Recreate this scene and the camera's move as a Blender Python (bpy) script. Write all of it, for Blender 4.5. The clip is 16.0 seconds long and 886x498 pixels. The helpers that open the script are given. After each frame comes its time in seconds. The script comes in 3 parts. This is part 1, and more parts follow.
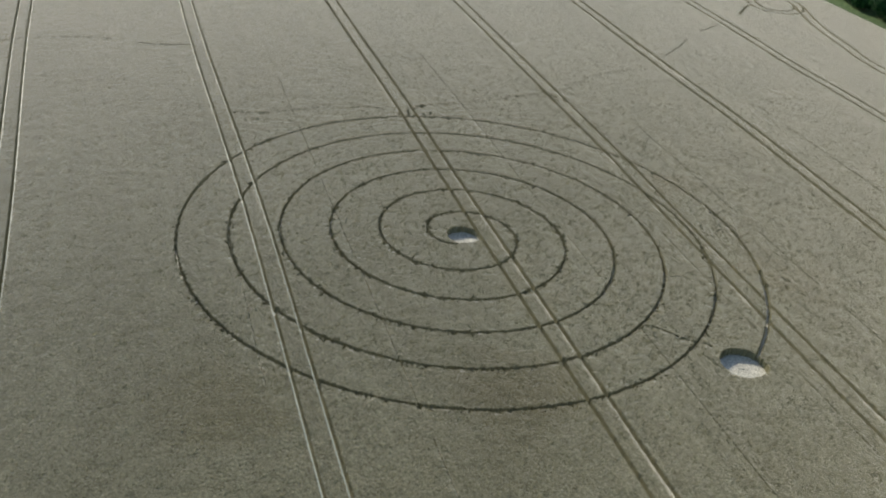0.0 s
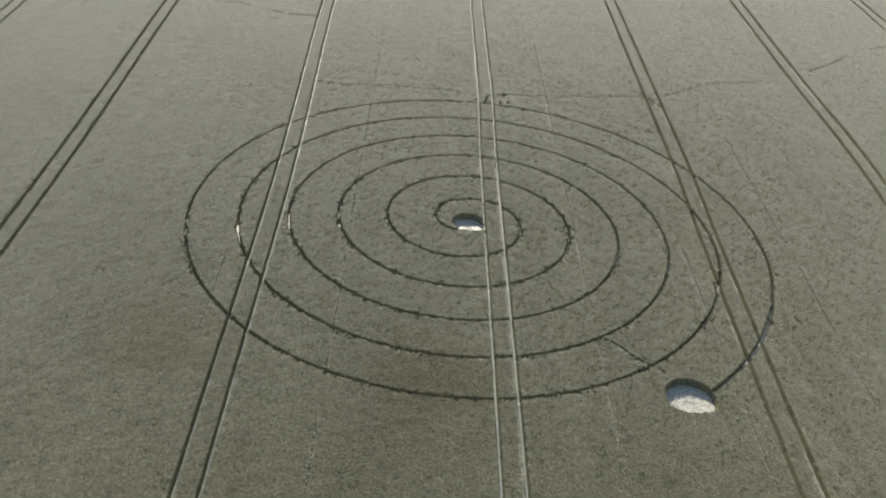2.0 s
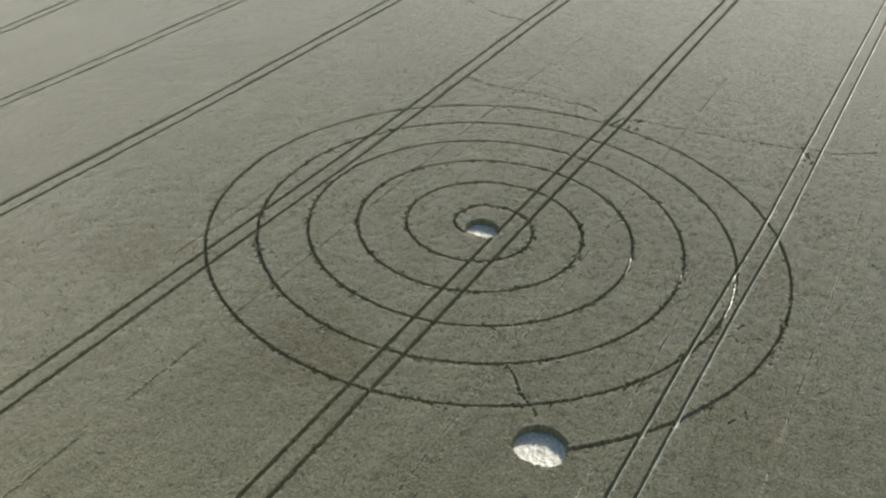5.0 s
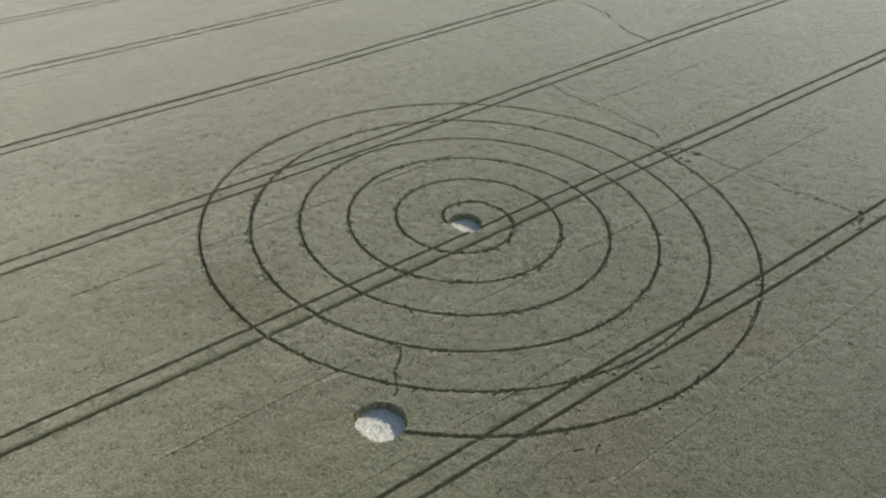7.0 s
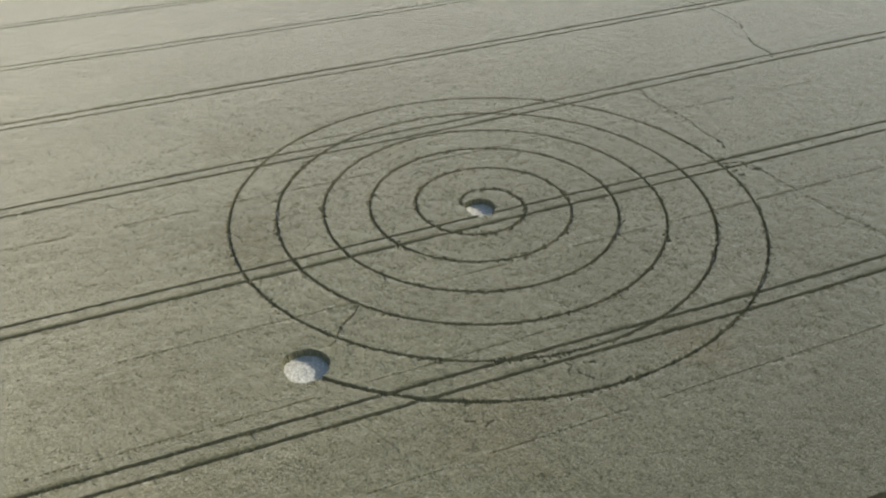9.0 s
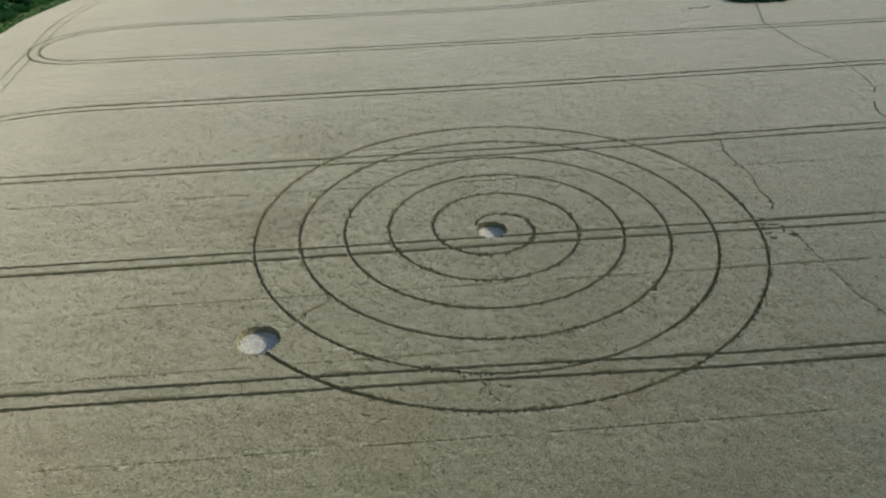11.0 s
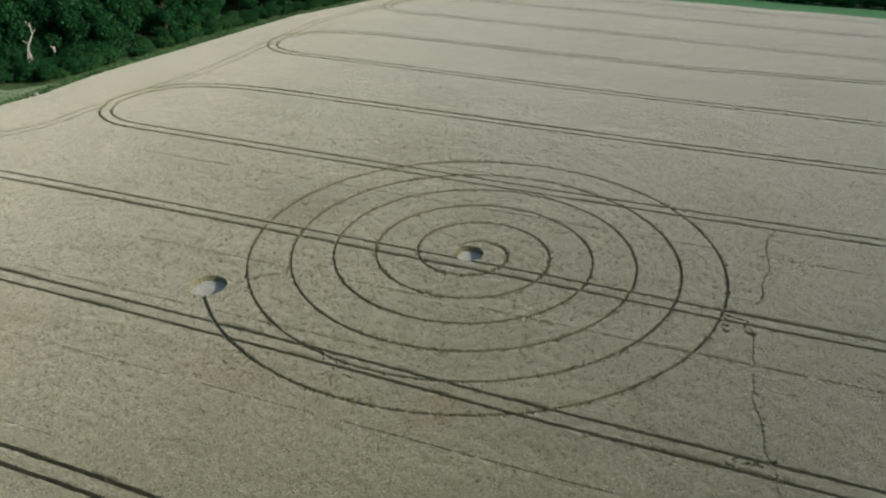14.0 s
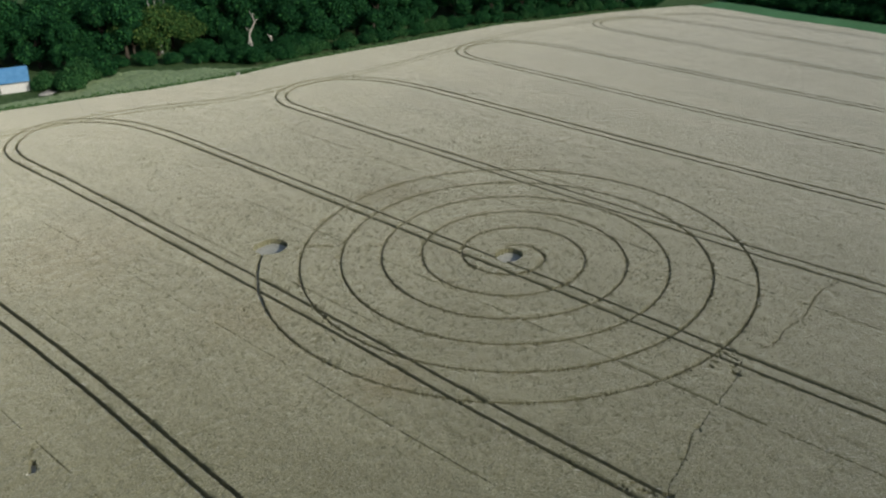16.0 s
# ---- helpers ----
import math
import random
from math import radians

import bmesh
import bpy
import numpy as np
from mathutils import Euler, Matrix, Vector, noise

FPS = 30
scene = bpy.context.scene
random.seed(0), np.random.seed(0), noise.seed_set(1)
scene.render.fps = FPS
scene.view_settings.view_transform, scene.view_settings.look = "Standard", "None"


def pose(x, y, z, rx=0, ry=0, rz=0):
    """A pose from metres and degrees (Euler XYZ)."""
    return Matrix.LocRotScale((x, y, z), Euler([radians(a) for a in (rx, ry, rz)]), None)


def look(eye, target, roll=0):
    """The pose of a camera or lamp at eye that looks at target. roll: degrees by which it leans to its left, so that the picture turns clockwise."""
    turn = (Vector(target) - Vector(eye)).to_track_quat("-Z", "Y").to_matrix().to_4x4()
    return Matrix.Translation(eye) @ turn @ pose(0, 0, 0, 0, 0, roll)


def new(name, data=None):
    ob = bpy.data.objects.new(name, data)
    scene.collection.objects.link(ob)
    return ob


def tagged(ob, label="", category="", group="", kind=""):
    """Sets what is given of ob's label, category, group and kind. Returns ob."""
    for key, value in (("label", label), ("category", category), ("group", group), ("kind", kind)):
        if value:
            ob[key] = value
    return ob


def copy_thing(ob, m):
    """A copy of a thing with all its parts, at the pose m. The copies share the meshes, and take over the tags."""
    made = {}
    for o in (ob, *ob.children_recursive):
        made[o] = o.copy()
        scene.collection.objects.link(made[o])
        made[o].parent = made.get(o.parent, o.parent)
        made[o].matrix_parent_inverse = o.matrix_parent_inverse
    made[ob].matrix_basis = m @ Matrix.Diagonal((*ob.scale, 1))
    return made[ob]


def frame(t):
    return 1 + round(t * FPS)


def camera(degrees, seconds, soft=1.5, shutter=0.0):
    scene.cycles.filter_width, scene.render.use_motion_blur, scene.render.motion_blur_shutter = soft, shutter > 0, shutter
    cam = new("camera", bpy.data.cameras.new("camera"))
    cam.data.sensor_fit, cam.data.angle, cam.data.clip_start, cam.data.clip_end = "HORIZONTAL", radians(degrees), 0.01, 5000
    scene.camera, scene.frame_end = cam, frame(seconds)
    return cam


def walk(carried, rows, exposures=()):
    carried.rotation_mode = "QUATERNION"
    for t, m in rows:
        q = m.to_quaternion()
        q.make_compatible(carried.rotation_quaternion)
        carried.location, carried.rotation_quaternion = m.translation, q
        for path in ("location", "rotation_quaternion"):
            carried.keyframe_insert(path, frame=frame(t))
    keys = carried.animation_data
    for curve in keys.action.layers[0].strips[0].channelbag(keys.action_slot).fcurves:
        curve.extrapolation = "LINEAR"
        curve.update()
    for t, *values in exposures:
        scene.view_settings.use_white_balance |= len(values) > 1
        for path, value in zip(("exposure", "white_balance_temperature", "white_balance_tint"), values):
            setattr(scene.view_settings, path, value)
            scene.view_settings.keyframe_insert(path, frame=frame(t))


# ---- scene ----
# ---------------------------------------------------------------- camera
CANOPY = 0.80          # height of the standing wheat
PATH = [               # seconds, x, y, height over the canopy, yaw, pitch, roll
    (0.0, -32.69, -79.85, 49.90, -21.19, -31.16, 6.68),
    (0.5, -26.26, -81.87, 50.41, -16.76, -31.79, 6.78),
    (1.0, -19.81, -83.55, 50.89, -12.19, -32.20, 6.09),
    (1.5, -12.99, -84.59, 51.49, -7.37, -32.87, 5.95),
    (2.0, -6.27, -85.09, 51.75, -2.76, -33.20, 5.50),
    (2.5, 0.77, -84.89, 52.09, 2.63, -33.10, 4.66),
    (3.0, 7.84, -84.13, 52.29, 8.06, -33.04, 3.49),
    (3.5, 14.98, -82.74, 52.53, 13.14, -33.54, 2.97),
    (4.0, 21.63, -80.92, 52.43, 17.83, -33.80, 2.85),
    (6.5, 56.83, -64.05, 54.05, 43.67, -33.83, 2.21),
    (7.0, 62.27, -59.44, 54.26, 47.92, -34.12, 3.00),
    (7.5, 67.95, -54.72, 54.13, 52.64, -34.27, 3.24),
    (8.0, 73.18, -49.62, 53.96, 57.55, -34.33, 2.39),
    (8.5, 77.74, -44.22, 53.96, 62.63, -34.56, 1.00),
    (9.0, 81.72, -38.96, 54.08, 67.33, -33.60, -0.70),
    (11.5, 95.19, -5.21, 55.54, 90.12, -31.59, -1.24),
    (12.0, 96.13, 2.45, 55.60, 93.92, -31.39, -0.97),
    (12.5, 96.71, 10.60, 55.66, 98.11, -30.96, -0.88),
    (13.0, 96.47, 18.43, 55.64, 101.95, -30.47, -0.41),
    (13.5, 95.82, 26.59, 55.68, 106.79, -29.47, -0.17),
    (14.0, 94.55, 34.86, 55.67, 112.33, -28.71, -0.38),
    (14.5, 92.65, 43.01, 55.66, 117.86, -27.86, -0.25),
    (15.0, 90.14, 50.58, 55.71, 122.85, -27.51, 0.04),
    (15.5, 87.06, 58.22, 55.80, 127.98, -27.83, -0.19),
    (16.0, 83.51, 65.31, 55.99, 132.91, -27.48, -1.40),
]


def aim(x, y, h, yaw, pitch, roll):
    return pose(x, y, h + CANOPY, 90 + pitch, 0, yaw) @ pose(0, 0, 0, 0, 0, roll)


cam = camera(51.44, 16.0, soft=2.3)
walk(cam, [(r[0], aim(*r[1:])) for r in PATH],
     exposures=[(0.0, 0.38, 6850, 12), (4.0, 0.55, 6750, 12), (8.5, 0.51, 6600, 12), (12.5, -0.09, 6420, 10), (14.0, -0.21, 6340, 10), (16.0, -0.52, 6250, 10)])

# ---------------------------------------------------------------- light
SUN_AZ = radians(6)     # from +y towards -x
SUN_EL = radians(25)
to_sun = Vector((-math.sin(SUN_AZ) * math.cos(SUN_EL), math.cos(SUN_AZ) * math.cos(SUN_EL), math.sin(SUN_EL)))
world = bpy.data.worlds.new("sky")
scene.world = world
world.use_nodes = True
wn = world.node_tree.nodes
wn.clear()
sky = wn.new("ShaderNodeTexSky")
sky.sky_type = "NISHITA"
sky.sun_disc = False
sky.sun_elevation = SUN_EL
sky.sun_rotation = -SUN_AZ
sky.air_density, sky.dust_density = 1.2, 1.5
wb = wn.new("ShaderNodeBackground")
wb.inputs["Strength"].default_value = 0.092
wo = wn.new("ShaderNodeOutputWorld")
world.node_tree.links.new(sky.outputs["Color"], wb.inputs["Color"])
world.node_tree.links.new(wb.outputs["Background"], wo.inputs["Surface"])
sun_data = bpy.data.lights.new("sun", "SUN")
sun_data.energy, sun_data.angle, sun_data.color = 3.85, radians(0.6), (1.0, 0.94, 0.82)
sun = new("sun", sun_data)
sun.matrix_world = look(to_sun * 300, (0, 0, 0))


# ---------------------------------------------------------------- materials
def ramp(nt, fac, stops):
    n = nt.nodes.new("ShaderNodeValToRGB")
    while len(n.color_ramp.elements) < len(stops):
        n.color_ramp.elements.new(0.5)
    for e, (pos, col) in zip(n.color_ramp.elements, stops):
        e.position, e.color = pos, (*col, 1)
    nt.links.new(fac, n.inputs["Fac"])
    return n.outputs["Color"]


def tex(nt, scale, detail=4.0, rough=0.6, stretch=(1, 1, 1), distortion=0.0, space="Object"):
    tc = nt.nodes.new("ShaderNodeTexCoord")
    mp = nt.nodes.new("ShaderNodeMapping")
    mp.inputs["Scale"].default_value = stretch
    n = nt.nodes.new("ShaderNodeTexNoise")
    n.inputs["Scale"].default_value, n.inputs["Detail"].default_value = scale, detail
    n.inputs["Roughness"].default_value, n.inputs["Distortion"].default_value = rough, distortion
    nt.links.new(tc.outputs[space], mp.inputs["Vector"])
    nt.links.new(mp.outputs["Vector"], n.inputs["Vector"])
    return n.outputs["Fac"]


def mixc(nt, fac, a, b, mode="MIX"):
    n = nt.nodes.new("ShaderNodeMix")
    n.data_type, n.blend_type = "RGBA", mode
    for sock, v in ((n.inputs["Factor"], fac), (n.inputs[6], a), (n.inputs[7], b)):
        if isinstance(v, (int, float)):
            sock.default_value = v
        elif isinstance(v, tuple):
            sock.default_value = (*v, 1)
        else:
            nt.links.new(v, sock)
    return n.outputs[2]


def material(name, rough=0.8, spec=0.3, metal=0.0):
    m = bpy.data.materials.new(name)
    m.use_nodes = True
    b = m.node_tree.nodes["Principled BSDF"]
    b.inputs["Roughness"].default_value = rough
    b.inputs["Specular IOR Level"].default_value = spec
    b.inputs["Metallic"].default_value = metal
    return m, m.node_tree, b


def bump(nt, b, height, strength, dist):
    n = nt.nodes.new("ShaderNodeBump")
    n.inputs["Strength"].default_value, n.inputs["Distance"].default_value = strength, dist
    nt.links.new(height, n.inputs["Height"])
    nt.links.new(n.outputs["Normal"], b.inputs["Normal"])


def math2(nt, op, a, b):
    n = nt.nodes.new("ShaderNodeMath")
    n.operation = op
    for sock, v in zip(n.inputs, (a, b)):
        if isinstance(v, (int, float)):
            sock.default_value = v
        else:
            nt.links.new(v, sock)
    return n.outputs[0]


def wheat_material():
    m, nt, b = material("ripe_wheat", 0.75, 0.12)
    b.inputs["Diffuse Roughness"].default_value = 1.0
    b.inputs["Sheen Weight"].default_value, b.inputs["Sheen Roughness"].default_value = 1.0, 0.33
    b.inputs["Sheen Tint"].default_value = (1.0, 0.985, 0.90, 1)
    fine = tex(nt, 5.0, 6, 0.80, (1.25, 0.85, 1))
    rows = tex(nt, 1.0, 4, 0.6, (6.0, 0.9, 1))
    broad = tex(nt, 0.045, 4, 0.55)
    streak = tex(nt, 0.05, 3, 0.5, (3.0, 0.35, 1))
    drill = tex(nt, 0.05, 4, 0.6, (15.0, 0.5, 1))
    col = ramp(nt, fine, [(0.30, (0.075, 0.073, 0.038)), (0.42, (0.200, 0.197, 0.120)), (0.54, (0.302, 0.299, 0.190)), (0.72, (0.445, 0.443, 0.298))])
    flecks = tex(nt, 4.0, 3, 0.62, (1.1, 0.95, 1), 0.0)
    col = mixc(nt, 1.0, col, ramp(nt, flecks, [(0.33, (0.60, 0.59, 0.54)), (0.44, (0.91, 0.908, 0.895)), (0.55, (1.02, 1.018, 1.01)), (0.66, (1.18, 1.175, 1.15))]), "MULTIPLY")
    col = mixc(nt, 0.20, col, ramp(nt, rows, [(0.3, (0.45, 0.45, 0.45)), (0.7, (0.9, 0.9, 0.9))]), "OVERLAY")
    col = mixc(nt, 1.0, col, ramp(nt, broad, [(0.33, (0.86, 0.85, 0.79)), (0.55, (1.0, 0.99, 0.97)), (0.75, (1.0, 0.97, 0.93))]), "MULTIPLY")
    col = mixc(nt, 1.0, col, ramp(nt, streak, [(0.3, (0.87, 0.87, 0.86)), (0.7, (1.02, 1.02, 1.02))]), "MULTIPLY")
    col = mixc(nt, 1.0, col, ramp(nt, drill, [(0.35, (0.92, 0.92, 0.91)), (0.62, (1.03, 1.03, 1.03))]), "MULTIPLY")
    # weedy, weathered and thin patches of the stand
    ragged = tex(nt, 0.22, 5, 0.65)
    for x, y, r, tint in ((-3, -26, 7.5, (0.74, 0.70, 0.58)), (-27, -22.5, 7.0, (0.80, 0.77, 0.66)), (38, -45, 14, (1.0, 0.95, 0.90)), (33, -14, 7, (1.0, 0.95, 0.89)), (30, 8, 5, (0.95, 0.88, 0.78))):
        tc = nt.nodes.new("ShaderNodeTexCoord")
        d = nt.nodes.new("ShaderNodeVectorMath")
        d.operation = "DISTANCE"
        d.inputs[1].default_value = (x, y, 0.8)
        nt.links.new(tc.outputs["Object"], d.inputs[0])
        near = math2(nt, "ADD", math2(nt, "DIVIDE", d.outputs["Value"], r), math2(nt, "MULTIPLY", math2(nt, "SUBTRACT", ragged, 0.5), 1.6))
        col = mixc(nt, 1.0, col, ramp(nt, near, [(0.35, tint), (0.95, (1, 1, 1))]), "MULTIPLY")
    # the headland, sown crosswise, is paler
    tc = nt.nodes.new("ShaderNodeTexCoord")
    sep = nt.nodes.new("ShaderNodeSeparateXYZ")
    nt.links.new(tc.outputs["Object"], sep.inputs[0])
    band = math2(nt, "ADD", math2(nt, "DIVIDE", math2(nt, "ADD", sep.outputs["Y"], 61.5), 10.0), math2(nt, "MULTIPLY", ragged, 1.0))
    col = mixc(nt, 1.0, col, ramp(nt, band, [(0.30, (1.13, 1.13, 1.13)), (0.70, (1, 1, 1))]), "MULTIPLY")
    nt.links.new(col, b.inputs["Base Color"])
    h = math2(nt, "ADD", flecks, math2(nt, "MULTIPLY", fine, 0.6))
    bump(nt, b, h, 0.9, 0.15)
    return m


def shaded_stalk_material():
    """Bare stalks and withered leaves under the ears, darkened for the shade ears cast."""
    m, nt, b = material("shaded_wheat_stalks", 0.7, 0.15)
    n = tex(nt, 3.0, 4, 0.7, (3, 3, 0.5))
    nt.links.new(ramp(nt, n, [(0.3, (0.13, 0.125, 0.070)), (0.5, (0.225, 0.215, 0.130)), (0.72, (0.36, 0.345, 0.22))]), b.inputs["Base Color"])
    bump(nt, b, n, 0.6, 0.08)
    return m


def ear_material():
    """Dry ears and awns, thin enough for the sun to shine through."""
    m, nt, b = material("wheat_ears", 0.7, 0.15)
    geo = nt.nodes.new("ShaderNodeNewGeometry")
    col = ramp(nt, geo.outputs["Random Per Island"], [(0.0, (0.22, 0.212, 0.135)), (0.5, (0.32, 0.315, 0.21)), (1.0, (0.44, 0.435, 0.31))])
    nt.links.new(col, b.inputs["Base Color"])
    tr = nt.nodes.new("ShaderNodeBsdfTranslucent")
    nt.links.new(col, tr.inputs["Color"])
    mx = nt.nodes.new("ShaderNodeMixShader")
    mx.inputs["Fac"].default_value = 0.18
    nt.links.new(b.outputs["BSDF"], mx.inputs[1])
    nt.links.new(tr.outputs["BSDF"], mx.inputs[2])
    nt.links.new(mx.outputs["Shader"], nt.nodes["Material Output"].inputs["Surface"])
    return m


def simple(name, scale, stops, rough=0.8, spec=0.2, bstr=0.5, bdist=0.05, stretch=(1, 1, 1), broad=None, detail=5):
    m, nt, b = material(name, rough, spec)
    n = tex(nt, scale, detail, 0.62, stretch)
    col = ramp(nt, n, stops)
    if broad:
        col = mixc(nt, 1.0, col, ramp(nt, tex(nt, broad, 3), [(0.3, (0.72, 0.74, 0.70)), (0.7, (1, 1, 1))]), "MULTIPLY")
    nt.links.new(col, b.inputs["Base Color"])
    bump(nt, b, n, bstr, bdist)
    return m


def leaf_material(name, dark, light, yellow):
    m, nt, b = material(name, 0.7, 0.08)
    geo = nt.nodes.new("ShaderNodeNewGeometry")
    info = nt.nodes.new("ShaderNodeObjectInfo")
    col = ramp(nt, geo.outputs["Random Per Island"], [(0.0, dark), (0.7, light), (1.0, yellow)])
    col = mixc(nt, 0.5, col, ramp(nt, info.outputs["Random"], [(0.0, (0.62, 0.70, 0.62)), (1.0, (1.0, 1.0, 0.95))]), "MULTIPLY")
    nt.links.new(col, b.inputs["Base Color"])
    return m


WHEAT = wheat_material()
EARS = ear_material()
SHADED_STALKS = shaded_stalk_material()
STRAW = simple("flattened_straw", 7.0, [(0.25, (0.36, 0.34, 0.27)), (0.55, (0.56, 0.55, 0.47)), (0.8, (0.74, 0.73, 0.67))], 0.42, 0.7, 0.4, 0.04)
PITSTRAW = simple("laid_straw", 5.0, [(0.28, (0.20, 0.20, 0.165)), (0.48, (0.48, 0.48, 0.415)), (0.70, (0.76, 0.755, 0.67))], 0.45, 0.5, 0.6, 0.05)
TRACKSOIL = simple("chalky_track", 5.0, [(0.25, (0.17, 0.21, 0.20)), (0.55, (0.30, 0.36, 0.35)), (0.8, (0.44, 0.51, 0.50))], 0.6, 0.3, 0.6, 0.03)
for m_ in (STRAW, PITSTRAW, TRACKSOIL):            # the waxy skin of laid stems
    p_ = m_.node_tree.nodes["Principled BSDF"]
    p_.inputs["Coat Weight"].default_value, p_.inputs["Coat Roughness"].default_value = 0.12 if m_ is PITSTRAW else 0.0, 0.40
    p_.inputs["Specular Tint"].default_value = (0.86, 1.0, 1.0, 1)
GRASS = simple("rough_grass", 0.9, [(0.25, (0.040, 0.085, 0.030)), (0.5, (0.085, 0.150, 0.058)), (0.78, (0.16, 0.225, 0.10))], 0.85, 0.15, 0.8, 0.25, broad=0.05)
BARK = simple("bark", 4.0, [(0.3, (0.050, 0.040, 0.030)), (0.7, (0.14, 0.12, 0.095))], 0.9, 0.1, 0.8, 0.05, (1, 1, 0.25))
PALEBARK = simple("bare_dead_wood", 4.0, [(0.3, (0.42, 0.38, 0.34)), (0.7, (0.72, 0.68, 0.62))], 0.8, 0.2, 0.6, 0.04, (1, 1, 0.25))
GREYBARK = simple("weathered_grey_wood", 4.0, [(0.3, (0.22, 0.22, 0.21)), (0.7, (0.46, 0.45, 0.43))], 0.85, 0.15, 0.6, 0.04, (1, 1, 0.25))
LEAF = leaf_material("hedge_leaves", (0.005, 0.029, 0.012), (0.018, 0.082, 0.029), (0.046, 0.165, 0.044))
LEAFG = leaf_material("bright_bush_leaves", (0.013, 0.052, 0.018), (0.040, 0.130, 0.044), (0.085, 0.205, 0.065))
LEAFY = leaf_material("yellowing_leaves", (0.014, 0.048, 0.014), (0.052, 0.120, 0.032), (0.125, 0.185, 0.045))
BLADE = leaf_material("grass_blades", (0.050, 0.120, 0.042), (0.105, 0.205, 0.075), (0.18, 0.27, 0.11))


# ---------------------------------------------------------------- terrain and the lines in the crop
def fall(x):
    """Height of the land: level in the east, falling away gently to the west."""
    x = np.maximum(np.asarray(x, float), -215.0)
    return -0.000358 * np.minimum(x, 0) ** 2 + 0.000222 * np.minimum(x + 60, 0) ** 2


def part(name, bm, mat, parent, label=""):
    me = bpy.data.meshes.new(name)
    bm.to_mesh(me)
    bm.free()
    me.materials.append(mat)
    ob = new(name, me)
    if parent is not None:
        ob.parent = parent
    return tagged(ob, label)


def sheet(name, verts, faces, mat, smooth=True):
    me = bpy.data.meshes.new(name)
    me.vertices.add(len(verts))
    me.vertices.foreach_set("co", np.asarray(verts, np.float32).ravel())
    faces = np.asarray(faces, np.int32)
    me.loops.add(faces.size)
    me.loops.foreach_set("vertex_index", faces.ravel())
    me.polygons.add(len(faces))
    me.polygons.foreach_set("loop_start", np.arange(0, faces.size, faces.shape[1], dtype=np.int32))
    me.update(calc_edges=True)
    me.validate()
    me.polygons.foreach_set("use_smooth", np.full(len(me.polygons), smooth))
    me.materials.append(mat)
    return new(name, me)


def smooth_line(pts, step=0.1):
    """Catmull-Rom through a few points, sampled evenly."""
    p = np.array(pts, float)
    p = np.vstack([2 * p[0] - p[1], p, 2 * p[-1] - p[-2]])
    out = []
    for i in range(1, len(p) - 2):
        n = max(2, int(np.linalg.norm(p[i + 1] - p[i]) / step))
        t = np.linspace(0, 1, n, endpoint=False)[:, None]
        out.append(0.5 * (2 * p[i] + (p[i + 1] - p[i - 1]) * t + (2 * p[i - 1] - 5 * p[i] + 4 * p[i + 1] - p[i + 2]) * t ** 2
                          + (3 * p[i] - p[i - 1] - 3 * p[i + 1] + p[i + 2]) * t ** 3))
    return np.vstack(out + [p[-2:-1]])


def beside(line, d):
    t = np.gradient(line, axis=0)
    t /= np.linalg.norm(t, axis=1)[:, None] + 1e-9
    return line + d * np.stack([-t[:, 1], t[:, 0]], 1)


PITCH, R_OUT = 5.272, 32.93
turns = np.linspace(0.0, 5.82, 9000)
ang = radians(-50) + 2 * math.pi * turns
rad = R_OUT - PITCH * turns
spiral = np.stack([rad * np.cos(ang), rad * np.sin(ang)], 1)
PIT_IN, PIT_OUT = (0.3, -0.35, 1.7), (18.9, -26.2, 2.12)

GAUGE = 0.97
lines = []              # (points, half width, share of the crop pressed down, kind)
TRACK, PATHWAY, SEAM = 1, 2, 3
k_ = 0
while k_ < len(spiral) - 2:              # trodden unevenly from step to step
    e_ = min(len(spiral), k_ + random.randrange(12, 60))
    wide = 0.05 if k_ < 110 else 0.0
    lines.append((spiral[k_:e_ + 1], random.uniform(0.085, 0.115) + wide, random.uniform(0.54, 0.72), PATHWAY))
    k_ = e_


def tramline(centre, half=0.128, depth=0.86):
    for s in (-GAUGE, GAUGE):
        lines.append((beside(centre, s), half, depth, TRACK))


def headland_loop(xa, yb, xb, top, half=0.128, depth=0.86):
    """Two tramlines joined by a turn at the headland, tight at xa and wide at xb: each x near the turn, midway and far up."""
    a, b, w = xa[0], xb[0], (xa[0] - xb[0]) / 24.8
    tramline(smooth_line([(xa[2], top), (xa[2], yb + 150), (xa[1], yb + 90), (a, yb + 50), (a, yb + 22), (a, yb + 11), (a - 0.6 * w, yb + 5.5), (a - 3.4 * w, yb + 0.9),
                          (a - 8.3 * w, yb - 1.3), (a - 13.8 * w, yb - 1.0), (a - 18.8 * w, yb + 2.0), (a - 22.6 * w, yb + 8), (b + 0.3, yb + 17), (b, yb + 28), (b, yb + 50),
                          (xb[1], yb + 90), (xb[2], yb + 150), (xb[2], top)]) if top > 100 else
             smooth_line([(xa[2], top), (xa[1], yb + 60), (a, yb + 22), (a, yb + 11), (a - 0.6 * w, yb + 5.5), (a - 3.4 * w, yb + 0.9),
                          (a - 8.3 * w, yb - 1.3), (a - 13.8 * w, yb - 1.0), (a - 18.8 * w, yb + 2.0), (a - 22.6 * w, yb + 8), (b + 0.3, yb + 17), (b, yb + 28),
                          (xb[1], yb + 60), (xb[2], top)]), half, depth)


